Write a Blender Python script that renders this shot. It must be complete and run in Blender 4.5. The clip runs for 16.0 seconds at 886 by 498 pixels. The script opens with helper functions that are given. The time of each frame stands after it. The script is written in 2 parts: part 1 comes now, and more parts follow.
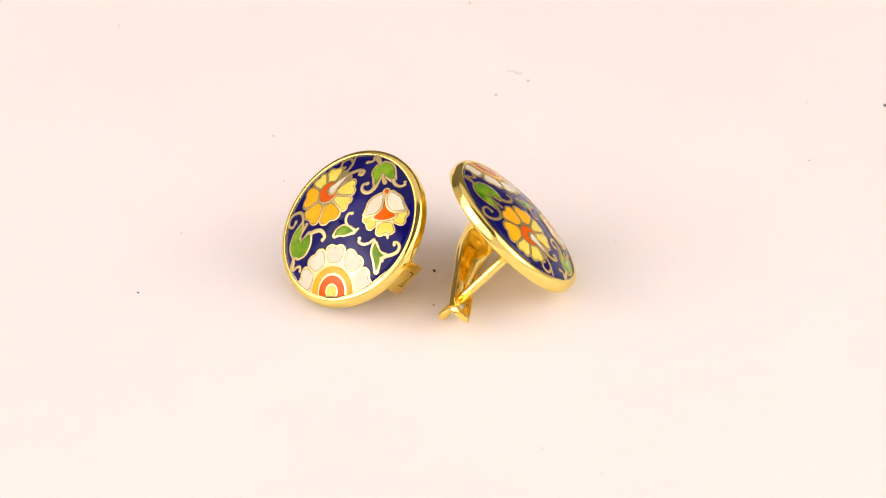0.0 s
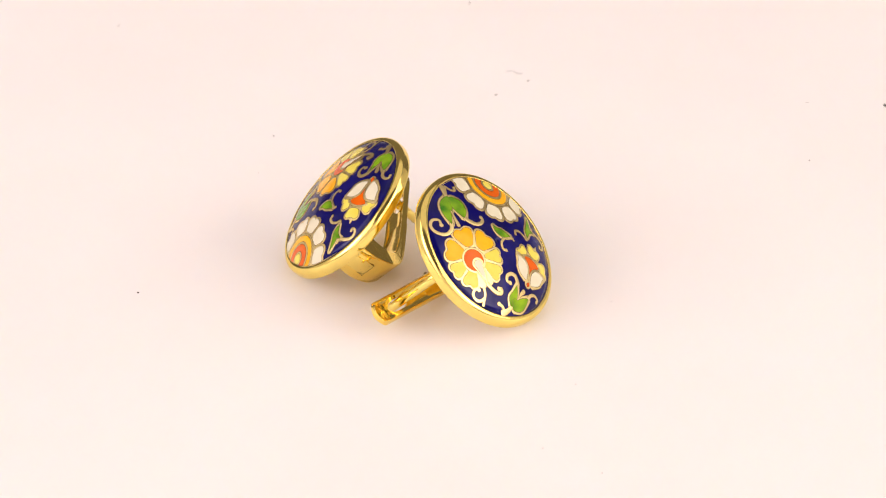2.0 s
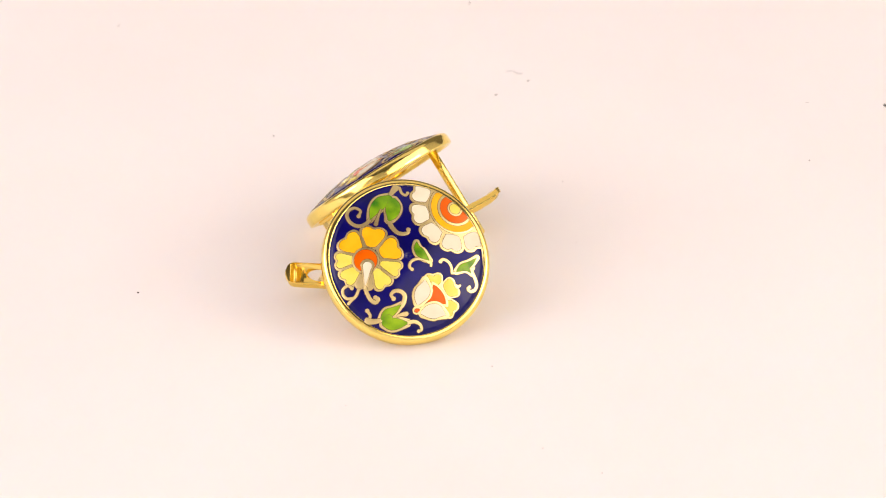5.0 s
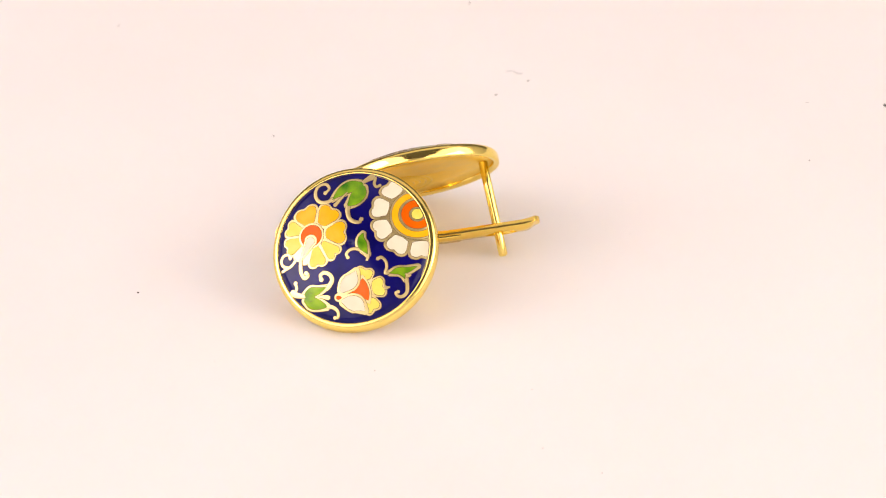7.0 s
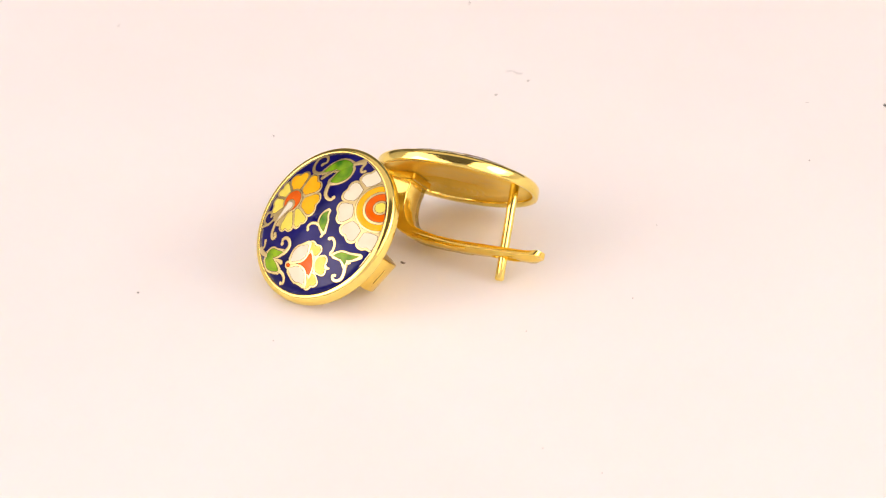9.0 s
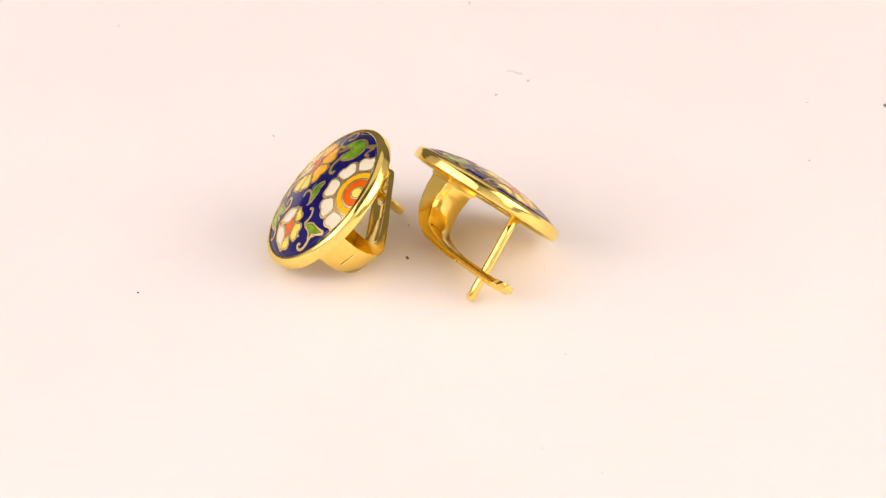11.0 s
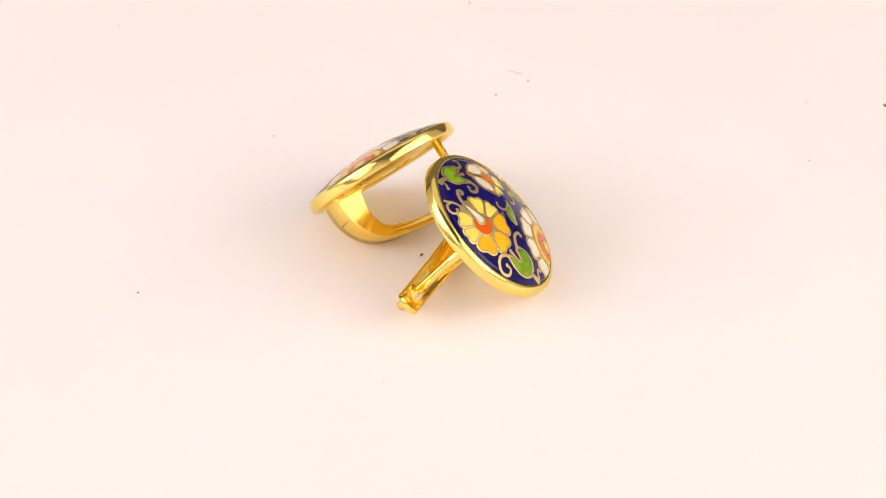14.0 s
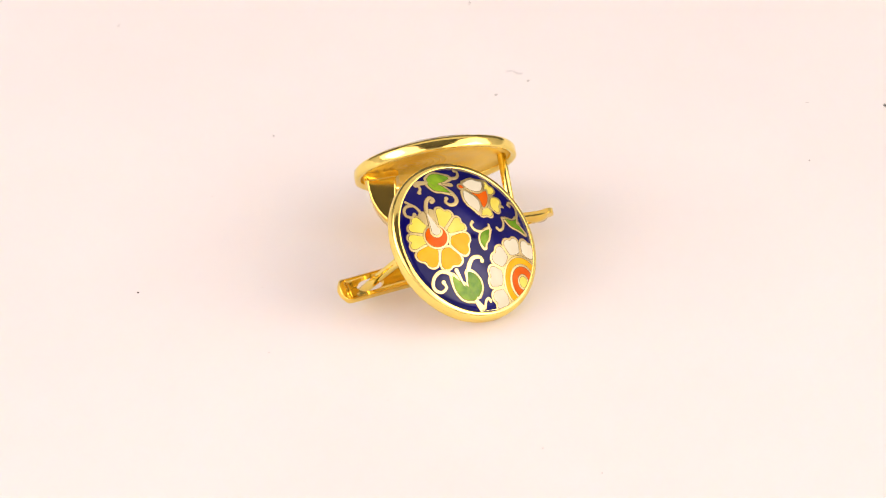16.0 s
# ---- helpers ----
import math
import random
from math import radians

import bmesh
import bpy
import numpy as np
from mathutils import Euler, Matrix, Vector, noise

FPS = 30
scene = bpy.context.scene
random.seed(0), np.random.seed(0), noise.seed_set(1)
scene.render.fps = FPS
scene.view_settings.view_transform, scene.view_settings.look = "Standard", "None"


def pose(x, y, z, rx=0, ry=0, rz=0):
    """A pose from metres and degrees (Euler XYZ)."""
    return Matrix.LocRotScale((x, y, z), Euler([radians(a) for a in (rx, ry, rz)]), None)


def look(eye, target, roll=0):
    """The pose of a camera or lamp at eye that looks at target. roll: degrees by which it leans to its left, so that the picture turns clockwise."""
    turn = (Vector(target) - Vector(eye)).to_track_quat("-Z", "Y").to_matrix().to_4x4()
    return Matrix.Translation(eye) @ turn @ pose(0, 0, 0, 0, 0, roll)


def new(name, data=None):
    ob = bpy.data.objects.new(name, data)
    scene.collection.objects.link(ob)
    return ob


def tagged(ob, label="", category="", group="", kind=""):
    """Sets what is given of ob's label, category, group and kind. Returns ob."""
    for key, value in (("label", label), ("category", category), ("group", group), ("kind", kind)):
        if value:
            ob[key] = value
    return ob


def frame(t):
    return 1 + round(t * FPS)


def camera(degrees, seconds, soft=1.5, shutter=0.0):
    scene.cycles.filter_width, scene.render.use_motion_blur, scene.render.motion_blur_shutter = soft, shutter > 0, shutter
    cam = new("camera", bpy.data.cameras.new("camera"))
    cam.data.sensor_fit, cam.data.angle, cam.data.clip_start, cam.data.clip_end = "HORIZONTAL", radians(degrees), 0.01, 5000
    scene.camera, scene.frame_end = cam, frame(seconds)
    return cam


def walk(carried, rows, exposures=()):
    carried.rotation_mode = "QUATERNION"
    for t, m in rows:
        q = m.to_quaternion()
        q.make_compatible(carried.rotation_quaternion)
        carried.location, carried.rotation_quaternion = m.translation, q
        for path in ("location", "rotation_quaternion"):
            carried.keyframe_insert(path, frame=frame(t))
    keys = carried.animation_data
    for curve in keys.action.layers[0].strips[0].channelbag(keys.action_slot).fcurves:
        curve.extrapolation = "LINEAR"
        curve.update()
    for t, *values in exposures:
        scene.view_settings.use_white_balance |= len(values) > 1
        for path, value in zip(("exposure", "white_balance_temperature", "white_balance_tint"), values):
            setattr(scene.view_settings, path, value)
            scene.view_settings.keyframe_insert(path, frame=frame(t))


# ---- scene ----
MM = 0.001
SPIN = -0.28590            # radians a second, seen from above, clockwise

# ---- camera ----
cam = camera(11.156, 16.0, soft=1.05)
cam.data.dof.use_dof = True
cam.data.dof.focus_distance = 0.499
cam.data.dof.aperture_fstop = 66.0
EYE = look((0.0, -0.438868, 0.266786), (0.0025206, -0.001304, 0.002868), -0.266)
walk(cam, [(0.0, EYE), (16.0, EYE)])

# ---- light ----
scene.view_settings.exposure = 0.0
world = bpy.data.worlds.new("studio_world")
scene.world = world
world.use_nodes = True
world.node_tree.nodes["Background"].inputs[0].default_value = (0.9, 0.87, 0.9, 1)
world.node_tree.nodes["Background"].inputs[1].default_value = 0.05


def softbox_and_fill_light(eye, target, size, watts, colour):
    d = bpy.data.lights.new("softbox_and_fill_light", "AREA")
    d.shape, d.size, d.size_y = "RECTANGLE", size[0], size[1]
    d.energy, d.color = watts, colour
    ob = new("softbox_and_fill_light", d)
    ob.matrix_world = look(eye, target)
    return ob


# two broad diffusers, each with a hot middle; behind and above, a dim fill added to lighten shadows
for x, tint in ((-1, (1.0, 0.84, 0.812)), (1, (1.0, 0.846, 0.752))):
    softbox_and_fill_light((x * 0.63, -0.31, 0.47), (0, 0, 0), (1.2, 0.66), 5.95, tint)
    softbox_and_fill_light((x * 0.60, -0.22, 0.34), (0, 0, 0), (0.36, 0.26), 1.1, tint)
softbox_and_fill_light((0.0, 0.42, 0.86), (0, 0.38, 0), (1.7, 0.86), 3.2, (1.0, 0.84, 0.80))


# ---- materials ----
def shader(name):
    m = bpy.data.materials.new(name)
    m.use_nodes = True
    return m, m.node_tree, m.node_tree.nodes["Principled BSDF"]


def noise_node(nt, scale, detail=4.0):
    co = nt.nodes.new("ShaderNodeTexCoord")
    n = nt.nodes.new("ShaderNodeTexNoise")
    n.inputs["Scale"].default_value, n.inputs["Detail"].default_value = scale, detail
    nt.links.new(co.outputs["Object"], n.inputs["Vector"])
    return n


def ramp(nt, src, stops):
    r = nt.nodes.new("ShaderNodeValToRGB")
    while len(r.color_ramp.elements) < len(stops):
        r.color_ramp.elements.new(0.5)
    for e, (p, c) in zip(r.color_ramp.elements, stops):
        e.position, e.color = p, (*c, 1)
    nt.links.new(src, r.inputs["Fac"])
    return r


def bump(nt, bsdf, src, dist, strength=1.0):
    b = nt.nodes.new("ShaderNodeBump")
    b.inputs["Strength"].default_value, b.inputs["Distance"].default_value = strength, dist
    nt.links.new(src, b.inputs["Height"])
    nt.links.new(b.outputs["Normal"], bsdf.inputs["Normal"])


def gold(name, base, rough, ripple):
    m, nt, b = shader(name)
    b.inputs["Metallic"].default_value = 1.0
    b.inputs["Specular Tint"].default_value = (1.0, 0.96, 0.80, 1)
    n = noise_node(nt, 900.0)
    c = ramp(nt, n.outputs["Fac"], [(0.3, [v * 0.93 for v in base]), (0.7, base)])
    nt.links.new(c.outputs["Color"], b.inputs["Base Color"])
    r = nt.nodes.new("ShaderNodeMapRange")
    r.inputs["To Min"].default_value, r.inputs["To Max"].default_value = rough * 0.7, rough * 1.4
    nt.links.new(n.outputs["Fac"], r.inputs["Value"])
    nt.links.new(r.outputs["Result"], b.inputs["Roughness"])
    bump(nt, b, noise_node(nt, 350.0, 2.0).outputs["Fac"], ripple)
    return m


GOLD = gold("polished_gold", (0.98, 0.78, 0.22), 0.11, 0.00002)
# extra orange in lever and back colours imitates light bounced between gold parts
LEVER_GOLD = gold("bounce_warmed_gold", (1.0, 0.74, 0.18), 0.12, 0.00002)
WIRE_GOLD = gold("enamel_wire_gold", (0.78, 0.64, 0.30), 0.34, 0.00001)
BACK_GOLD = gold("satin_bounce_warmed_gold", (1.0, 0.75, 0.17), 0.36, 0.00006)


def enamel(name, low, high, scale=500.0, rough=0.14, speckle=0.0):
    m, nt, b = shader(name)
    n = noise_node(nt, scale)
    c = ramp(nt, n.outputs["Fac"], [(0.32, low), (0.68, high)])
    nt.links.new(c.outputs["Color"], b.inputs["Base Color"])
    b.inputs["Roughness"].default_value = 0.35
    b.inputs["Specular IOR Level"].default_value = 0.0
    b.inputs["Coat Weight"].default_value = 1.0
    b.inputs["Coat IOR"].default_value = 1.32
    b.inputs["Coat Roughness"].default_value = rough
    bump(nt, b, noise_node(nt, 260.0, 2.0).outputs["Fac"], 0.00002 + speckle)
    return m


BLUE = enamel("cobalt_blue_enamel", (0.0018, 0.0013, 0.064), (0.0042, 0.0027, 0.135), 220.0)
ORANGE = enamel("orange_enamel", (0.84, 0.39, 0.005), (0.88, 0.47, 0.014))
YELLOW = enamel("pale_yellow_enamel", (0.72, 0.61, 0.075), (0.79, 0.70, 0.14))
RED = enamel("red_orange_enamel", (0.62, 0.085, 0.0005), (0.70, 0.125, 0.001))
CREAM = enamel("cream_enamel", (0.68, 0.64, 0.47), (0.73, 0.70, 0.54))
GREEN = enamel("mottled_green_enamel", (0.02, 0.15, 0.003), (0.27, 0.46, 0.014), 420.0)


def white_sheet_material():
    m, nt, b = shader("white_card")
    n = noise_node(nt, 30.0)
    c = ramp(nt, n.outputs["Fac"], [(0.3, (0.84, 0.83, 0.83)), (0.7, (0.87, 0.86, 0.86))])
    nt.links.new(c.outputs["Color"], b.inputs["Base Color"])
    b.inputs["Roughness"].default_value = 0.55
    # subsurface added to lighten and warm the shadows: light spreads some millimetres inside
    b.inputs["Subsurface Weight"].default_value = 1.0
    b.inputs["Subsurface Radius"].default_value = (1.0, 0.92, 0.82)
    b.inputs["Subsurface Scale"].default_value = 0.008
    bump(nt, b, noise_node(nt, 2500.0, 2.0).outputs["Fac"], 0.00001)
    return m


def matte(name, colour, rough=0.9):
    m, nt, b = shader(name)
    n = noise_node(nt, 12.0)
    c = ramp(nt, n.outputs["Fac"], [(0.3, [v * 0.9 for v in colour]), (0.7, colour)])
    nt.links.new(c.outputs["Color"], b.inputs["Base Color"])
    b.inputs["Roughness"].default_value = rough
    return m


CARD = white_sheet_material()
BOUNCE = matte("pale_bounce_wall", (0.82, 0.81, 0.79))
GREY = matte("grey_studio_wall", (0.16, 0.155, 0.15))
DARK_CEILING = matte("dark_studio_ceiling", (0.11, 0.105, 0.10))
DUST = matte("dark_dust", (0.16, 0.12, 0.10))
STILL_DUST = matte("black_dust", (0.03, 0.028, 0.03))
DARK_HAIRLINE = gold("dark_cell_hairline", (0.20, 0.12, 0.05), 0.45, 0.00001)
SEAM = gold("dark_seam_gold", (0.20, 0.11, 0.03), 0.4, 0.00001)
PALE_DUST = matte("grey_fibre", (0.42, 0.44, 0.46))


# ---- mesh helpers ----
def finish(name, bm, mat, parent=None, label="", smooth=True):
    me = bpy.data.meshes.new(name)
    bmesh.ops.recalc_face_normals(bm, faces=bm.faces[:])
    for f in bm.faces:
        f.smooth = smooth
    bm.to_mesh(me)
    bm.free()
    me.materials.append(mat)
    ob = new(name, me)
    if parent is not None:
        ob.parent = parent
    if label:
        tagged(ob, label)
    return ob


def part(name, bm, mat, parent, label="", smooth=True):
    return finish(name, bm, mat, parent, label, smooth)


def box_bm(x0, x1, y0, y1, z0, z1):
    bm = bmesh.new()
    v = [bm.verts.new((x, y, z)) for x in (x0, x1) for y in (y0, y1) for z in (z0, z1)]
    for f in ((0, 1, 3, 2), (4, 6, 7, 5), (0, 4, 5, 1), (2, 3, 7, 6), (0, 2, 6, 4), (1, 5, 7, 3)):
        bm.faces.new([v[i] for i in f])
    return bm


def revolve(profile, steps=128, closed=True):
    bm = bmesh.new()
    rings = []
    for r, z in profile:
        rings.append([bm.verts.new((r * MM * math.cos(2 * math.pi * i / steps), r * MM * math.sin(2 * math.pi * i / steps), z * MM))
                      for i in range(steps)])
    n = len(rings)
    for k in range(n if closed else n - 1):
        a, b = rings[k], rings[(k + 1) % n]
        for i in range(steps):
            j = (i + 1) % steps
            bm.faces.new((a[i], a[j], b[j], b[i]))
    return bm


def smooth_path(pts, per=7):
    """A Catmull-Rom line through the points."""
    p = [Vector(q) for q in pts]
    p = [p[0] * 2 - p[1]] + p + [p[-1] * 2 - p[-2]]
    out = []
    for i in range(1, len(p) - 2):
        for k in range(per):
            t = k / per
            out.append(0.5 * (2 * p[i] + (p[i + 1] - p[i - 1]) * t + (2 * p[i - 1] - 5 * p[i] + 4 * p[i + 1] - p[i + 2]) * t * t
                              + (3 * p[i] - p[i - 1] - 3 * p[i + 1] + p[i + 2]) * t ** 3))
    out.append(p[-2])
    return out


def tube(path, radius, sides=16, taper=0.0):
    bm = bmesh.new()
    rings = []
    n = len(path)
    for i, c in enumerate(path):
        d = (path[min(i + 1, n - 1)] - path[max(i - 1, 0)]).normalized()
        a = d.orthogonal().normalized()
        b = d.cross(a)
        end = min(i, n - 1 - i)
        r = radius * (0.6 if end == 0 else 1.0) * (1 - taper * i / (n - 1))
        rings.append([bm.verts.new(c + r * (a * math.cos(2 * math.pi * k / sides) + b * math.sin(2 * math.pi * k / sides))) for k in range(sides)])
    for a, b in zip(rings, rings[1:]):
        for k in range(sides):
            j = (k + 1) % sides
            bm.faces.new((a[k], a[j], b[j], b[k]))
    bm.faces.new(rings[0][::-1])
    bm.faces.new(rings[-1])
    return bm


# ---- the setting ----
def setting():
    bm = bmesh.new()
    n = 24
    v = [[bm.verts.new((-1.2 + 2.4 * i / n, -1.2 + 2.4 * j / n, 0)) for j in range(n + 1)] for i in range(n + 1)]
    for i in range(n):
        for j in range(n):
            bm.faces.new((v[i][j], v[i + 1][j], v[i + 1][j + 1], v[i][j + 1]))
    tagged(finish("ground", bm, CARD), "smooth white card sheet, brightly lit, under the earrings", "table sheet", kind="structure")
    # unseen room; its pale walls are added to bounce fill into the shadows
    for name, b in (("wall_north", (-1.0, 1.0, 0.8, 0.9, -0.1, 0.9)), ("bounce_wall_south", (-1.0, 1.0, -1.0, -0.9, -0.1, 0.9)),
                    ("bounce_wall_west", (-1.1, -1.0, -1.0, 0.9, -0.1, 0.9)), ("bounce_wall_east", (1.0, 1.1, -1.0, 0.9, -0.1, 0.9)),
                    ("ceiling", (-1.1, 1.1, -1.0, 0.9, 0.902, 1.0))):
        mat = {"ceiling": DARK_CEILING, "wall_north": GREY}.get(name, BOUNCE)
        tagged(finish(name, box_bm(*b), mat, smooth=False), "unseen pale wall added to bounce light" if mat is BOUNCE else "plain dark studio surface", "wall", kind="structure")


setting()

# ---- the enamel picture: drawn on a shallow dome, in millimetres ----
DOME = 24.1
EDGE = 8.62
RIM = 0.05                # width of the dark hairline round each cell


class Face:
    """One enamelled face; side is 1 or, for the mirrored twin, -1."""

    def __init__(self, parent, side):
        self.parent, self.side = parent, side

    def at(self, p, h):
        return Vector((self.side * p[0] * MM, p[1] * MM, (h - (p[0] ** 2 + p[1] ** 2) / (2 * DOME)) * MM))

    def clip(self, c, p):
        """p, or where the way from c to p leaves the enamel."""
        if p.length <= EDGE - 0.02:
            return p
        d = p - c
        a, b, k = d.dot(d), 2 * c.dot(d), c.dot(c) - (EDGE - 0.02) ** 2
        return c + d * ((-b + math.sqrt(max(b * b - 4 * a * k, 0))) / (2 * a))

    def blob(self, name, outline, h, mat, centre=None, label=""):
        c = Vector(centre) if centre is not None else sum((Vector(p) for p in outline), Vector((0, 0))) / len(outline)
        rim = [self.clip(c, Vector(p)) for p in outline]
        bm = bmesh.new()
        mid = bm.verts.new(self.at(c, h))
        last = None
        for s, inset, dh in ((0.3, 0, 0), (0.6, 0, 0), (0.85, 0, 0), (1.0, RIM, 0), (1.0, 0, -0.012), (1.0, 0, -0.07)):
            ring = []
            for p in rim:
                d = p - c
                ring.append(bm.verts.new(self.at(c + d * max(s - inset / max(d.length, 0.01), 0.86 if inset else 0), h + dh)))
            for i in range(len(ring)):
                j = (i + 1) % len(ring)
                f = bm.faces.new((mid, ring[i], ring[j]) if last is None else (last[i], ring[i], ring[j], last[j]))
                f.material_index = 1 if s == 1.0 and not inset else 0
            last = ring
        return self.cell(part(name, bm, mat, self.parent, label))

    def cell(self, ob):
        """Every cell is edged by a dark hairline."""
        ob.data.materials.append(DARK_HAIRLINE)
        return ob

    def stroke(self, pts, width=0.26, h=0.03, ends=(1.0, 1.0), knob=0.0, name="gold_wire"):
        path = smooth_path(pts)
        n = len(path)
        bm = bmesh.new()
        last = None
        for i, c in enumerate(path):
            d = (path[min(i + 1, n - 1)] - path[max(i - 1, 0)]).normalized()
            nrm = Vector((-d.y, d.x))
            t = i / (n - 1)
            w = 0.66 * width * (ends[0] + (ends[1] - ends[0]) * t)
            if i == 0 or i == n - 1:
                w *= 0.5
            e = max(1 - RIM / w, 0.6)
            row = [bm.verts.new(self.at(c + nrm * (w * a), h + b)) for a, b in ((-1, -0.07), (-1, -0.012), (-e, 0), (e, 0), (1, -0.012), (1, -0.07))]
            if last:
                for k in range(5):
                    bm.faces.new((last[k], row[k], row[k + 1], last[k + 1])).material_index = 0 if k == 2 else 1
            last = row
        self.cell(part(name, bm, WIRE_GOLD, self.parent))
        if knob:
            c = path[-1]
            self.blob("gold_knob", ring_outline(c, knob, 20), h + 0.002, WIRE_GOLD)


    def lobe(self, name, spine, widths, h, mat, grow=0.0, label=""):
        """A cell that runs along a curved spine, with half widths given at the spine's points."""
        pts = [Vector(p) for p in spine]
        if grow:
            pts[0] -= (pts[1] - pts[0]).normalized() * grow
            pts[-1] += (pts[-1] - pts[-2]).normalized() * grow * 1.6
        line = smooth_path([p.to_3d() for p in pts], 9)
        wide = smooth_path([Vector((w + grow, 0, 0)) for w in widths], 9)
        n = len(line)
        bm = bmesh.new()
        last = None
        for i, p in enumerate(line):
            c = p.to_2d()
            d = (line[min(i + 1, n - 1)] - line[max(i - 1, 0)]).to_2d().normalized()
            nrm = Vector((-d.y, d.x))
            w = max(wide[i].x, 0.04)
            if i == 0:
                w *= 0.6
            elif i == n - 1:
                w *= 0.35
            e = max(1 - RIM / w, 0.6)
            row = [bm.verts.new(self.at(self.clip(Vector((0, 0)), c + nrm * (w * a)), h + b))
                   for a, b in ((-1, -0.07), (-1, -0.012), (-e, 0), (-0.5, 0), (0, 0), (0.5, 0), (e, 0), (1, -0.012), (1, -0.07))]
            if last:
                for k in range(8):
                    bm.faces.new((last[k], row[k], row[k + 1], last[k + 1])).material_index = 0 if 2 <= k <= 5 else 1
            last = row
        bmesh.ops.recalc_face_normals(bm, faces=bm.faces)
        return self.cell(part(name, bm, mat, self.parent, label))


def ring_outline(c, r, n=48):
    c = Vector(c)
    return [c + Vector((r * math.cos(2 * math.pi * i / n), r * math.sin(2 * math.pi * i / n))) for i in range(n)]


def petal_outline(c, deg, r0, r1, w0, w1, notch=0.12, n=40, square=0.75):
    """A petal that points away from c: w0 and w1 are half its widths at the root and towards the end."""
    c, a = Vector(c), radians(deg)
    ax, ay = Vector((math.cos(a), math.sin(a))), Vector((-math.sin(a), math.cos(a)))
    out = []
    for i in range(n):
        t = 2 * math.pi * i / n
        cx = math.copysign(abs(math.cos(t)) ** 0.55, math.cos(t))
        sy = math.copysign(abs(math.sin(t)) ** square, math.sin(t))
        s = 0.5 + 0.5 * cx
        w = w0 + (w1 - w0) * s
        y = w * sy
        x = r0 + (r1 - r0) * s
        if cx > 0:
            x += -notch * math.exp(-(y / (0.3 * w1)) ** 2) - 0.16 * (abs(y) / w1) ** 3 * cx
        out.append(c + ax * x + ay * y)
    return out


def wedge_outline(c, deg, r0, r1, half, gap, notch=0.2):
    """A petal between two rays, half degrees to either side, with a rounded, lightly notched end."""
    c, a, k = Vector(c), radians(deg), math.tan(radians(half))
    ax, ay = Vector((math.cos(a), math.sin(a))), Vector((-math.sin(a), math.cos(a)))
    y0 = max(r0 * k - gap, 0.1)
    corner = 0.62 * (r1 * k - gap)
    y1 = (r1 - corner) * k - gap
    pts = []
    for i in range(33):
        u = -1 + i / 16
        x = r1 - corner * (1 - math.sqrt(max(1 - abs(u) ** 2.8, 0)))
        pts.append((x - notch * math.exp(-(u / 0.22) ** 2), u * (y1 + 0.7 * (x * k - gap - y1))))
    for i in range(1, 8):
        f = i / 7
        pts.append((pts[32][0] + (r0 + 0.15 - pts[32][0]) * f, y1 + (y0 - y1) * f))
    for i in range(1, 6):
        u = 1 - 2 * i / 6
        pts.append((r0 + 0.15 * abs(u) ** 2, u * y0))
    for i in range(7):
        f = 1 - i / 7
        pts.append((pts[32][0] + (r0 + 0.15 - pts[32][0]) * f, -(y1 + (y0 - y1) * f)))
    return [c + ax * x + ay * y for x, y in pts]


def fan_outline(apex, deg, r, half, n=14):
    """A fan that opens from its apex, with a rounded outer side."""
    apex = Vector(apex)
    rim = [apex + r * Vector((math.cos(radians(deg + half * (2 * i / n - 1))), math.sin(radians(deg + half * (2 * i / n - 1))))) for i in range(n + 1)]
    left = [apex.lerp(rim[-1], f) for f in (0.8, 0.6, 0.4, 0.2)]
    right = [apex.lerp(rim[0], f) for f in (0.2, 0.4, 0.6, 0.8)]
    return rim + left + [apex] + right


def drop_outline(head, r, tip, power=1.7, pinch=0.35, n=36):
    """A drop: round about head, drawn out to the tip."""
    h, t = Vector(head), Vector(tip)
    d = t - h
    u = d.normalized()
    v = Vector((-u.y, u.x))
    out = []
    for i in range(n):
        a = 2 * math.pi * i / n
        x, y = math.cos(a), math.sin(a)
        out.append(h + u * (x * r if x < 0 else d.length * x ** power) + v * (r * y * (1 if x < 0 else (1 - x) ** pinch)))
    return out


def leaf_outline(a, b, width, bend=0.0, grow=0.0, n=22):
    """A pointed leaf from a to b, whose spine bows to its left by bend."""
    a, b = Vector(a), Vector(b)
    d = (b - a).normalized()
    a, b = a - d * grow * 1.3, b + d * grow * 1.3
    nrm = Vector((-d.y, d.x))
    left, right = [], []
    for i in range(n + 1):
        t = i / n
        s = a + (b - a) * t + nrm * (bend * math.sin(math.pi * t))
        w = (width + grow) * math.sin(math.pi * t ** 0.85) ** 0.8
        left.append(s + nrm * w)
        right.append(s - nrm * w)
    return left + right[-2:0:-1]


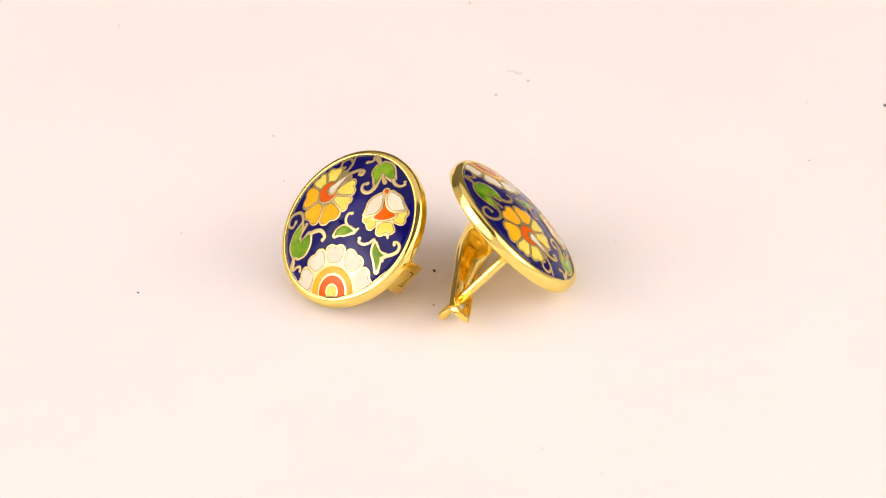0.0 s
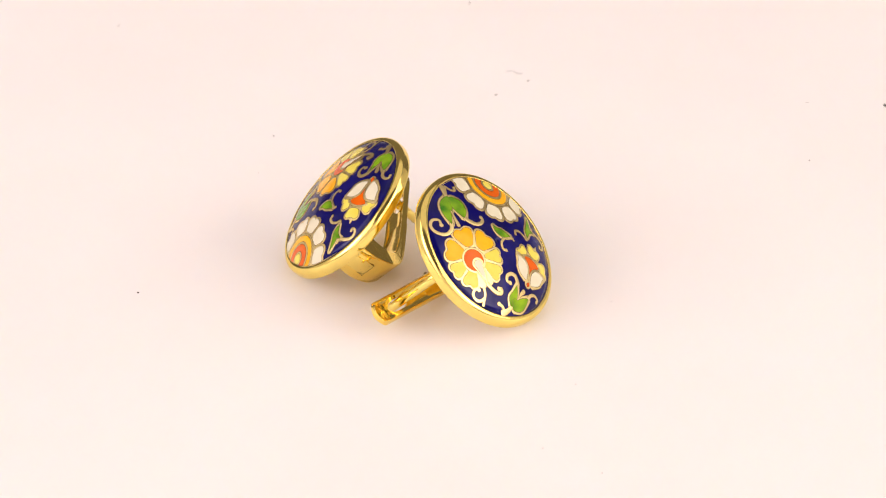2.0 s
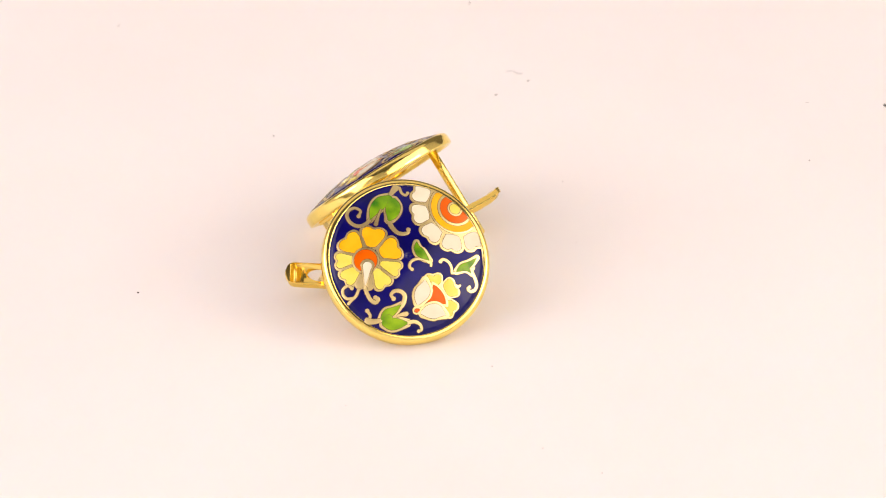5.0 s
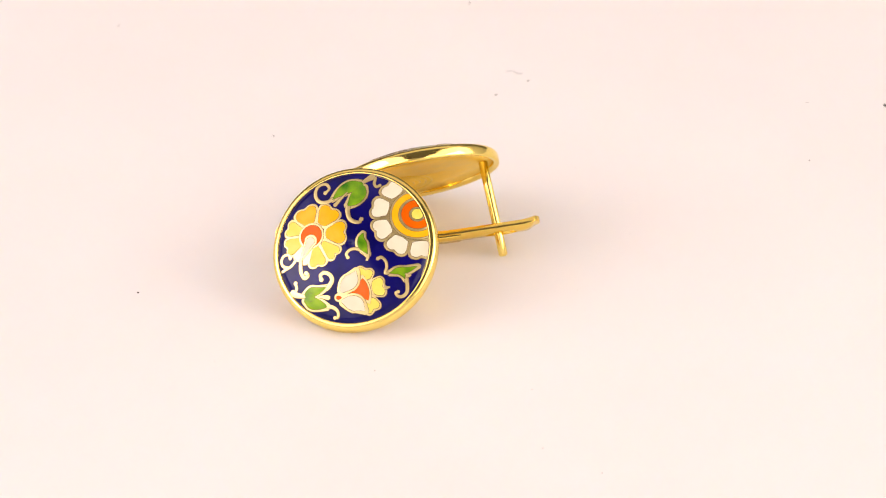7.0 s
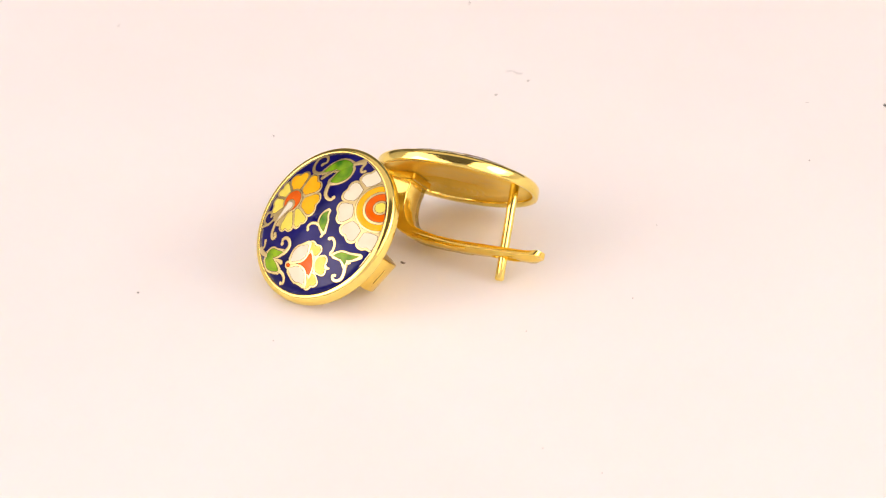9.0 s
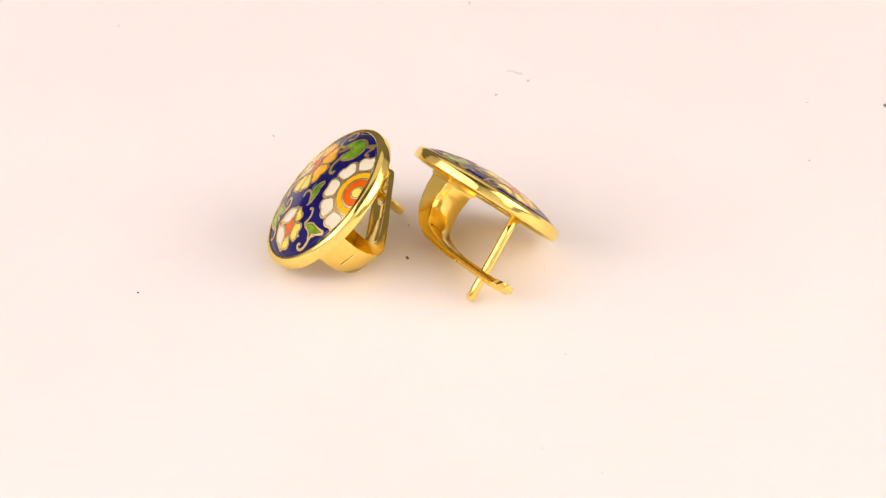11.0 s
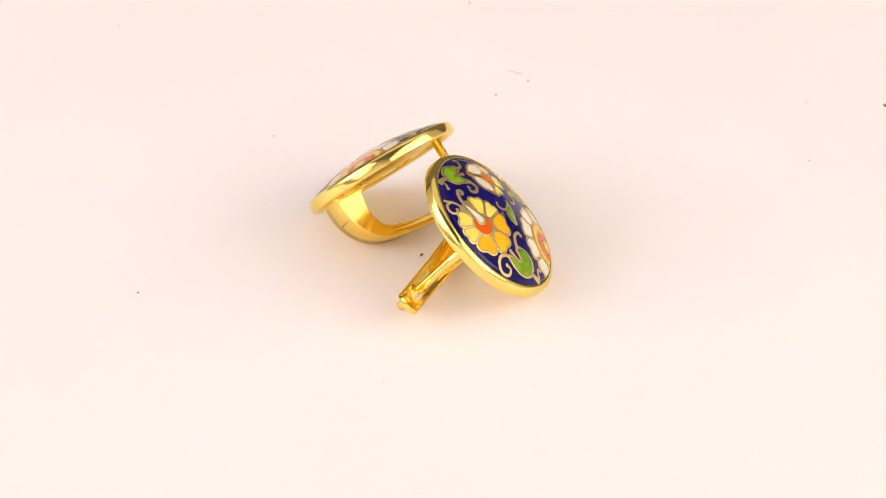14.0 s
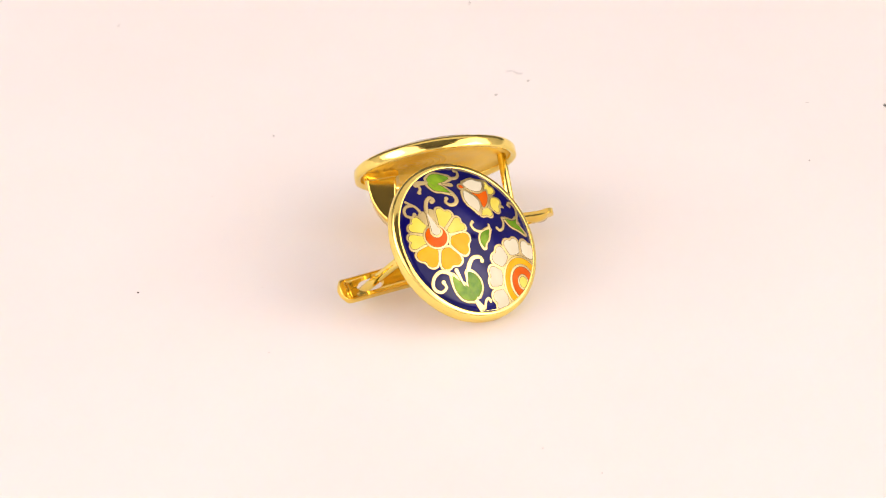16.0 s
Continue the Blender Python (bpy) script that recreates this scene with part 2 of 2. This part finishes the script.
def daisy(face):
    c = (-4.42, 0.42)
    petals = ((14, 27.5, 3.70), (69.5, 27.5, 3.70), (126, 28, 3.64), (173, 19, 3.58), (213, 20.5, 3.62), (252, 18.5, 3.4), (291, 20, 3.70), (329, 17.5, 3.70))
    for i, (a, half, r) in enumerate(petals):
        face.blob("petal_outline", wedge_outline(c, a, 1.0, r + 0.20, half, -0.16, 0.2), 0.018 + 0.0008 * i, WIRE_GOLD)
    for i, (a, half, r) in enumerate(petals):
        if a != 252:
            face.blob("petal", wedge_outline(c, a, 1.3, r, half, 0.11, 0.26), 0.036, ORANGE if i < 3 else YELLOW,
                      label="orange enamel petal" if i < 3 else "pale yellow enamel petal")
    face.blob("daisy_ring", ring_outline((-4.78, 0.28), 1.54), 0.040, WIRE_GOLD)
    face.blob("daisy_heart", ring_outline((-4.78, 0.28), 1.30), 0.050, RED, label="red-orange enamel crescent")
    face.blob("drop_outline", drop_outline((-4.70, -0.34), 0.80, (-5.42, -3.0)), 0.058, WIRE_GOLD, (-4.76, -0.7))
    face.blob("teardrop", drop_outline((-4.72, -0.40), 0.55, (-5.33, -2.6)), 0.068, CREAM, (-4.78, -0.75), "cream enamel teardrop")
    face.stroke([(-5.36, -2.5), (-5.22, -3.34), (-4.94, -4.10), (-4.45, -4.5), (-4.12, -4.2), (-4.4, -3.95)], 0.38, 0.05, knob=0.27)
    face.stroke([(-5.94, -2.6), (-6.40, -3.37), (-7.01, -3.81), (-7.44, -4.18)], 0.30)
    face.stroke([(-6.7, -3.6), (-7.4, -3.5), (-7.75, -3.0), (-7.65, -2.4), (-7.06, -2.14), (-6.72, -2.5)], 0.30, knob=0.24)


def half_daisy(face):
    c = (6.33, 4.95)
    turn = math.degrees(math.atan2(-c[1], -c[0]))
    angles = [turn + 35.5 * k for k in (-2, -1, 0, 1, 2)]
    for i, a in enumerate(angles):
        face.blob("petal_outline", wedge_outline(c, a, 2.4, 5.32, 17.75, -0.10, 0.18), 0.018 + 0.0008 * i, WIRE_GOLD)
    for s in (-2.62, 2.62):
        face.blob("rosette_edge", petal_outline(c, turn + 35.5 * s, 2.4, 4.9, 0.7, 0.9, 0.1), 0.017, WIRE_GOLD)
    for a in angles:
        face.blob("petal", wedge_outline(c, a, 3.1, 5.06, 17.75, 0.16, 0.22), 0.036, CREAM, label="cream enamel petal")
    face.blob("rosette_wire", ring_outline(c, 3.04, 72), 0.030, WIRE_GOLD, c)
    for r, h, mat, name in ((2.80, 0.038, ORANGE, "orange_band"), (2.06, 0.046, WIRE_GOLD, "band_wire"), (1.76, 0.058, RED, "red_band"),
                            (0.90, 0.070, WIRE_GOLD, "dot_wire"), (0.66, 0.082, YELLOW, "yellow_dot")):
        face.blob(name, ring_outline(c, r, 72), h, mat, c)


def tulip(face):
    hub = (2.25, -4.80)
    petals = ((88, 2.52, 1.0), (22, 2.72, 1.14), (-44, 2.72, 1.0))
    for i, (a, r, w) in enumerate(petals):
        face.blob("petal_outline", petal_outline(hub, a, 0.5, r + 0.24, 0.8, w + 0.26, 0.22), 0.018 + 0.001 * i, WIRE_GOLD)
    face.stroke([(4.6, -3.9), (4.95, -3.95), (5.35, -3.78)], 0.34, 0.024, ends=(1.6, 0.5))
    for a, r, w in petals:
        face.blob("petal", petal_outline(hub, a, 1.25, r, 0.80, w, 0.24), 0.036, YELLOW, label="pale yellow enamel petal")
    face.blob("heart_outline", fan_outline((0.70, -5.60), 26, 2.90, 36), 0.040, WIRE_GOLD)
    face.blob("tulip_heart", fan_outline((1.06, -5.42), 26, 2.28, 34), 0.050, RED, label="red-orange enamel heart")
    wings = ([(0.10, -5.45), (0.50, -4.62), (1.06, -3.80), (1.34, -2.78)], [(0.30, -6.34), (1.26, -6.30), (2.24, -6.40), (3.14, -6.90)])
    for i, spine in enumerate(wings):
        face.lobe("petal_outline", spine, (0.20, 0.76, 0.80, 0.04), 0.056 + 0.003 * i, WIRE_GOLD, 0.25)
    for spine in wings:
        face.lobe("petal", spine, (0.16, 0.74, 0.78, 0.04), 0.070, CREAM, label="cream enamel petal")
    face.blob("bud_outline", ring_outline((-0.10, -6.0), 0.50, 24), 0.054, WIRE_GOLD)
    face.blob("bud", leaf_outline((-0.42, -6.08), (0.34, -5.96), 0.24), 0.066, RED, label="tiny red-orange enamel bud")


def leaf(face, lobes):
    """Overlapping lobes (spine, half widths) of one leaf in a gold outline."""
    for i, (spine, widths) in enumerate(lobes):
        face.lobe("leaf_outline", spine, widths, 0.018 + 0.003 * i, WIRE_GOLD, 0.25)
    for i, (spine, widths) in enumerate(lobes):
        face.lobe("leaf", spine, widths, 0.036 + 0.004 * i, GREEN, label="mottled green enamel leaf")


def leaves(face):
    # the two-lobed leaf on a stem
    leaf(face, [([(-0.52, 7.21), (-1.73, 6.74), (-2.70, 5.94), (-3.46, 4.80)], (0.28, 0.74, 0.60, 0.05)),
                ([(-0.50, 7.07), (-0.58, 6.10), (-0.95, 5.12), (-1.46, 4.36)], (0.30, 0.84, 0.72, 0.14))])
    face.stroke([(0.45, 8.5), (-0.13, 7.96), (-0.75, 7.3)], 0.5, 0.030, ends=(1.5, 0.7))
    face.stroke([(-3.30, 5.0), (-3.96, 4.44), (-4.86, 4.34), (-5.53, 4.87), (-5.79, 5.70), (-5.50, 6.33), (-4.81, 6.56), (-4.25, 6.09), (-4.55, 5.5)], 0.31, ends=(1.3, 0.9), knob=0.27)
    face.stroke([(-1.44, 4.45), (-1.27, 3.64), (-0.79, 2.87), (-0.12, 2.62), (0.40, 2.72), (0.50, 3.05)], 0.33, ends=(1.5, 0.9), knob=0.28)
    face.stroke([(-1.98, 5.95), (-2.50, 5.05), (-2.92, 4.22)], 0.34, 0.048, ends=(0.5, 1.2), knob=0.27)
    face.stroke([(0.60, 8.35), (0.70, 7.53), (1.06, 7.18), (1.36, 7.42)], 0.30, knob=0.22)
    # the small leaf in the middle
    leaf(face, [([(1.14, 1.55), (1.08, 0.82), (1.46, 0.06), (2.20, -0.76)], (0.05, 0.42, 0.54, 0.05))])
    face.stroke([(2.22, -0.7), (2.30, -1.1), (2.24, -1.48)], 0.40, ends=(0.9, 0.6))
    face.stroke([(2.20, -1.05), (1.52, -0.53), (0.69, -0.41), (0.09, -0.66), (-0.17, -1.15), (0.08, -1.5)], 0.30, knob=0.23)
    # the leaf by the edge
    leaf(face, [([(4.98, -2.34), (5.81, -1.90), (6.81, -1.53), (7.74, -0.88)], (0.05, 0.40, 0.34, 0.05)),
                ([(5.82, -1.95), (6.42, -2.12), (6.76, -2.56)], (0.28, 0.28, 0.05))])
    face.stroke([(6.80, -2.45), (7.12, -3.17), (7.20, -3.95), (6.88, -4.46), (6.37, -4.58), (6.08, -4.28), (6.32, -4.1)], 0.30, ends=(1.2, 0.9), knob=0.2)
    face.stroke([(6.85, -2.15), (7.10, -2.12), (7.30, -1.95)], 0.34, ends=(1.2, 0.5))
    face.stroke([(5.0, -2.36), (4.52, -2.40), (4.57, -1.78), (4.31, -1.11), (3.76, -0.78), (3.42, -1.0)], 0.32, ends=(0.8, 1.0), knob=0.24)
    # the two-lobed leaf at the foot
    leaf(face, [([(-4.09, -6.43), (-3.42, -5.95), (-2.61, -5.65), (-1.68, -5.14)], (0.20, 0.56, 0.42, 0.05)),
                ([(-4.06, -6.70), (-3.13, -7.02), (-2.16, -7.12), (-1.26, -7.18)], (0.26, 0.66, 0.54, 0.12))])
    face.blob("leaf", ring_outline((-3.3, -6.45), 0.5, 24), 0.042, GREEN)
    face.stroke([(-2.45, -6.33), (-1.85, -6.22), (-1.28, -6.22)], 0.40, 0.050, ends=(0.5, 1.2), knob=0.27)
    face.stroke([(-1.85, -5.4), (-1.44, -5.02), (-1.19, -4.27), (-1.56, -3.73), (-2.22, -3.59), (-2.66, -3.95), (-2.45, -4.4)], 0.34, ends=(1.4, 0.9), knob=0.28)
    face.stroke([(-1.39, -7.19), (-0.57, -7.14), (0.05, -7.48), (0.20, -8.05), (-0.15, -8.2)], 0.32, ends=(1.2, 0.8), knob=0.22)
    face.stroke([(-3.95, -6.48), (-5.0, -6.46), (-5.9, -6.2)], 0.40, 0.034, ends=(0.9, 1.6))
    face.stroke([(-5.5, -6.35), (-5.22, -5.78), (-5.46, -5.2)], 0.30, knob=0.26)


# ---- one earring ----
def lever_bm(path, widths, slot):
    """A shallow dished strap that follows path (s, z), with half widths and an oval hole along slot."""
    line = smooth_path(path, 30)
    n = len(line)
    bm = bmesh.new()
    rows = []
    for i, p in enumerate(line):
        f = i / (n - 1) * (len(widths) - 1)
        k = min(int(f), len(widths) - 2)
        w = widths[k] + (widths[k + 1] - widths[k]) * (f - k)
        t = i / (n - 1)
        if t > 0.96:
            w *= max(1 - ((t - 0.96) / 0.0402) ** 2.2, 0.02) ** 0.46
        close = min(max((t - 0.94) / 0.04, 0), 1) ** 2
        d = (line[min(i + 1, n - 1)] - line[max(i - 1, 0)]).normalized()
        inward = Vector((-d.y, d.x))
        lip = min(max((t - 0.42) / 0.12, 0), 1) * (0.40 + 0.22 * close)
        u = (2 * t - slot[0] - slot[1]) / (slot[1] - slot[0])
        h = 0.06 + 0.54 * math.sqrt(max(1 - u * u, 0))
        row = []
        for y, up in ((-1, 1), (-0.88, 0.85), (-0.72, 0.2), (-h, 0), (h, 0), (0.72, 0.2), (0.88, 0.85), (1, 1)):
            q = p + inward * lip * max(up, close)
            row.append(bm.verts.new((q.x * MM, y * w * MM, q.y * MM)))
        rows.append(row)
    for i in range(n - 1):
        for k in range(7):
            if k == 3 and slot[0] <= (i + 0.5) / (n - 1) <= slot[1]:
                continue
            bm.faces.new((rows[i][k], rows[i][k + 1], rows[i + 1][k + 1], rows[i + 1][k]))
    return bm


def leg_bm(path, widths, inner):
    """The solid curved leg between the hinge and the lever: its outer side follows path, its inner side lies inner(t) inside it."""
    line = smooth_path(path, 30)
    depth = smooth_path([Vector((v, 0, 0)) for v in inner], 40)
    n = len(line) - 1
    rows = []
    bm = bmesh.new()
    for i, p in enumerate(line):
        t = i / n
        if t > 0.74:
            break
        f = t * (len(widths) - 1)
        k = min(int(f), len(widths) - 2)
        w = widths[k] + (widths[k + 1] - widths[k]) * (f - k) + 0.03
        d = (line[min(i + 1, n)] - line[max(i - 1, 0)]).normalized()
        inward = Vector((-d.y, d.x))
        f = min(t / 0.74, 0.999) * (len(depth) - 1)
        k = int(f)
        th = depth[k].x + (depth[k + 1].x - depth[k].x) * (f - k)
        end = min(max((t - 0.50) / 0.20, 0), 1)              # it sinks into the strap
        w, out, e = w - 0.06 * end, -0.36 + 0.08 * end, 0.16
        row = []
        for y, o in ((-w + e, out), (w - e, out), (w, out + e), (w, th - e), (w - e, th), (-w + e, th), (-w, th - e), (-w, out + e)):
            q = p + inward * o
            row.append(bm.verts.new((q.x * MM, y * MM, q.y * MM)))
        rows.append(row)
    for a, b in zip(rows, rows[1:]):
        for k in range(8):
            j = (k + 1) % 8
            bm.faces.new((a[k], a[j], b[j], b[k]))
    bm.faces.new(rows[0][::-1])
    bm.faces.new(rows[-1])
    return bm


def earring(label, side, m0, yaw, lever_path, pin_top, pin_tip):
    base = new("earring")
    tagged(base, label, "earring", "pair of enamel earrings")
    plate = part("enamel_face", revolve([(0.01, 0.0)] + [(EDGE * k / 14, -(EDGE * k / 14) ** 2 / (2 * DOME)) for k in range(1, 15)] + [(EDGE, -2.38), (0.01, -2.38)]),
                 BLUE, base, "cobalt blue enamel dome with flowers outlined in gold")
    part("bezel", revolve([(8.58, -2.2), (8.585, -1.60), (8.62, -1.54), (8.74, -1.54), (8.88, -1.56), (9.02, -1.61), (9.14, -1.69), (9.24, -1.79), (9.32, -1.91), (9.37, -2.05), (9.385, -2.22),
                           (9.388, -2.55), (9.385, -2.85), (9.34, -2.99), (9.22, -3.06), (9.05, -3.06), (8.84, -2.99), (8.70, -2.90), (8.62, -2.72), (8.6, -2.5)], 160), GOLD, base, "polished gold bezel")
    part("back_plate", revolve([(0.01, -2.40), (8.63, -2.40), (8.63, -2.55), (6.0, -2.62), (0.01, -2.64)], 96), BACK_GOLD, base, "satin gold back")
    face = Face(plate, side)
    half_daisy(face)
    daisy(face)
    tulip(face)
    leaves(face)
    # lever, hinge and pin; their own frame runs from the hinge towards the pin
    turn = Matrix.Rotation(radians(yaw if side > 0 else 180 - yaw), 4, "Z")
    lever = part("lever", lever_bm(lever_path, (2.0, 2.0, 1.95, 1.7, 1.42, 1.36, 1.34), (0.825, 0.925)), LEVER_GOLD, base, "polished gold lever with a slotted end")
    lever.matrix_local = turn
    s = lever.modifiers.new("thick", "SOLIDIFY")
    s.thickness, s.offset = 0.64 * MM, 0.0
    b = lever.modifiers.new("soft_edge", "BEVEL")
    b.width, b.segments, b.limit_method, b.angle_limit = 0.10 * MM, 2, "ANGLE", radians(50)
    leg = part("lever_leg", leg_bm(lever_path, (2.0, 2.0, 1.95, 1.7, 1.42, 1.36, 1.34), (3.0, 2.75, 2.2, 1.55, 1.0, 0.70, 0.34)), LEVER_GOLD, base, "solid curved gold leg")
    leg.matrix_local = turn
    for i, poly in enumerate(leg.data.polygons):
        poly.use_smooth = i % 8 not in (2, 6)                # its two sides are flat
    bm = box_bm(-8.25 * MM, -4.3 * MM, -2.3 * MM, 2.3 * MM, -3.7 * MM, -2.5 * MM)
    bmesh.ops.bevel(bm, geom=[e for e in bm.edges], offset=0.3 * MM, segments=3, affect="EDGES")
    part("hinge_block", bm, LEVER_GOLD, base, smooth=False).matrix_local = turn
    k, along, half = (0, 0.62, 1.6) if side < 0 else (1, 0.42, 0.9)
    a, b = Vector((lever_path[k][0], 0, lever_path[k][1])), Vector((lever_path[k + 1][0], 0, lever_path[k + 1][1]))
    d = (b - a).normalized()
    leaf_bm = box_bm(-0.05 * MM, 0.05 * MM, -0.95 * MM, 0.95 * MM, -half * MM, half * MM)
    bmesh.ops.bevel(leaf_bm, geom=[e for e in leaf_bm.edges], offset=0.03 * MM, segments=1, affect="EDGES")
    # dark seam line, slightly wider than the leaf
    gap_bm = box_bm(-0.02 * MM, 0.02 * MM, -1.01 * MM, 1.01 * MM, -(half + 0.06) * MM, (half + 0.06) * MM)
    seat = turn @ Matrix.Translation((a + (b - a) * along + Vector((d.z, 0, -d.x)) * (0.39 if k == 0 else 0.42)) * MM) @ Matrix.Rotation(-math.atan2(d.x, -d.z), 4, "Y")
    part("spring_leaf", leaf_bm, GOLD, base, "thin gold spring leaf let into the lever").matrix_local = seat
    part("leaf_seam", gap_bm, SEAM, base).matrix_local = seat @ Matrix.Translation((0.012 * MM, 0, 0))
    top, tip = Vector(pin_top) * MM, Vector(pin_tip) * MM
    part("pin", tube([top + (tip - top) * t for t in (0, 0.01, 0.25, 0.5, 0.75, 0.985, 1.0)], 0.52 * MM, 16), GOLD, base, "straight gold post")
    for r in (0.5, 1.2, 1.9, 2.6, 3.3, 4.0):
        ob = part("embossed_ring", revolve([(r - 0.16, -2.60), (r, -2.74), (r + 0.16, -2.60)], 48, closed=False), BACK_GOLD, base)
        ob.location = (side * 3.2 * MM, 2.4 * MM, 0)
    base.matrix_world = m0
    return base


def frame_at(x, y, z, tilt, bearing, roll):
    """The pose of a face: its centre in mm, its lean from upright and bearing, and its turn in its own plane (radians)."""
    n = Vector((math.sin(tilt) * math.cos(bearing), math.sin(tilt) * math.sin(bearing), math.cos(tilt)))
    e1 = Vector((-math.sin(bearing), math.cos(bearing), 0))
    e2 = n.cross(e1)
    a, b = e1 * math.cos(roll) + e2 * math.sin(roll), e2 * math.cos(roll) - e1 * math.sin(roll)
    return Matrix.Translation(Vector((x, y, z)) * MM) @ Matrix((a, b, n)).transposed().to_4x4()


POSE_B = frame_at(12.058, -3.007, 8.640, 0.7782, 0.0976, -0.0009)
POSE_A = frame_at(-8.779, -4.782, 8.790, 0.7711, -2.4435, 2.6674)
EARRING_B = earring("round gold earring with blue floral enamel resting on its rim", 1, POSE_B, 168.5,
                    [(-7.68, -2.8), (-7.46, -5.6), (-6.22, -8.02), (-3.85, -9.55), (1.0, -10.3), (6.5, -10.65), (12.3, -10.9)],
                    (-7.5, 1.55, -2.5), (-7.54, 1.65, -13.6))
EARRING_A = earring("round gold earring with mirrored blue floral enamel on its post", -1, POSE_A, 165.0,
                    [(-7.68, -2.8), (-7.46, -5.6), (-6.22, -8.06), (-3.85, -9.63), (1.0, -10.4), (6.5, -10.7), (12.5, -10.95)],
                    (7.36, 1.45, -2.5), (7.43, 2.0, -13.7))


# ---- dust ----
def dust(x, y, size, mat, label, seed, long=1.0):
    rnd = random.Random(seed)
    bm = bmesh.new()
    bmesh.ops.create_icosphere(bm, subdivisions=2, radius=size * MM)
    for v in bm.verts:
        v.co *= 0.7 + 0.6 * rnd.random()
        v.co.x *= long
        v.co.z *= 0.5
    low = min(v.co.z for v in bm.verts)
    for v in bm.verts:
        v.co.z -= low
    ob = finish("dust_speck", bm, mat)
    tagged(ob, label, "dust", "dust on the sheet")
    ob.matrix_world = pose(x * MM, y * MM, 0.0, 0, 0, rnd.uniform(0, 180))
    return ob


for i, (x, y, size) in enumerate(((-37.2, 57.5, 0.095), (-17.4, 29.7, 0.10), (-31.7, -5.6, 0.13), (9.2, 39.3, 0.12), (13.2, 42.7, 0.11), (55.9, 35.8, 0.22),
                                  (6.3, 62.8, 0.12), (45.8, 22.9, 0.07), (18.9, -42.5, 0.05), (12.8, -37.7, 0.05), (46.6, 36.9, 0.05))):
    dust(x, y, size, STILL_DUST, "tiny dark grain of dust on the white sheet", 10 + i)


def fibre():
    bm = tube(smooth_path([Vector(p) * MM for p in ((-1.0, 0.35, 0.06), (-0.4, 0.5, 0.1), (0.1, 0.1, 0.06), (0.5, -0.3, 0.1), (0.9, -0.1, 0.08))]), 0.032 * MM, 6)
    ob = finish("lint_fibre", bm, PALE_DUST)
    tagged(ob, "short curled grey fibre of lint on the sheet", "lint")
    ob.matrix_world = pose(11.6 * MM, 44.7 * MM, 0)


fibre()
MOVING = [(dust(x, y, size, DUST, "dark crumb of dust turning with the earrings", 40 + i, long), x, y)
          for i, (x, y, size, long) in enumerate(((1.5, -1.4, 0.17, 1.7), (1.4, -8.7, 0.09, 1.4), (27.7, -12.2, 0.045, 1.0), (-27.4, 7.5, 0.045, 1.5),
                                                  (22.3, 4.6, 0.05, 1.5), (-2.1, 18.3, 0.04, 1.0), (-15.9, 19.1, 0.06, 1.0), (18.8, 21.8, 0.04, 1.0)))]


# ---- what turns ----
def motions():
    times = [0.5 * k for k in range(33)]
    for ob in [EARRING_A, EARRING_B] + [d[0] for d in MOVING]:
        start = ob.matrix_basis.copy()
        walk(ob, [(t, Matrix.Rotation(SPIN * t, 4, "Z") @ start) for t in times])


motions()
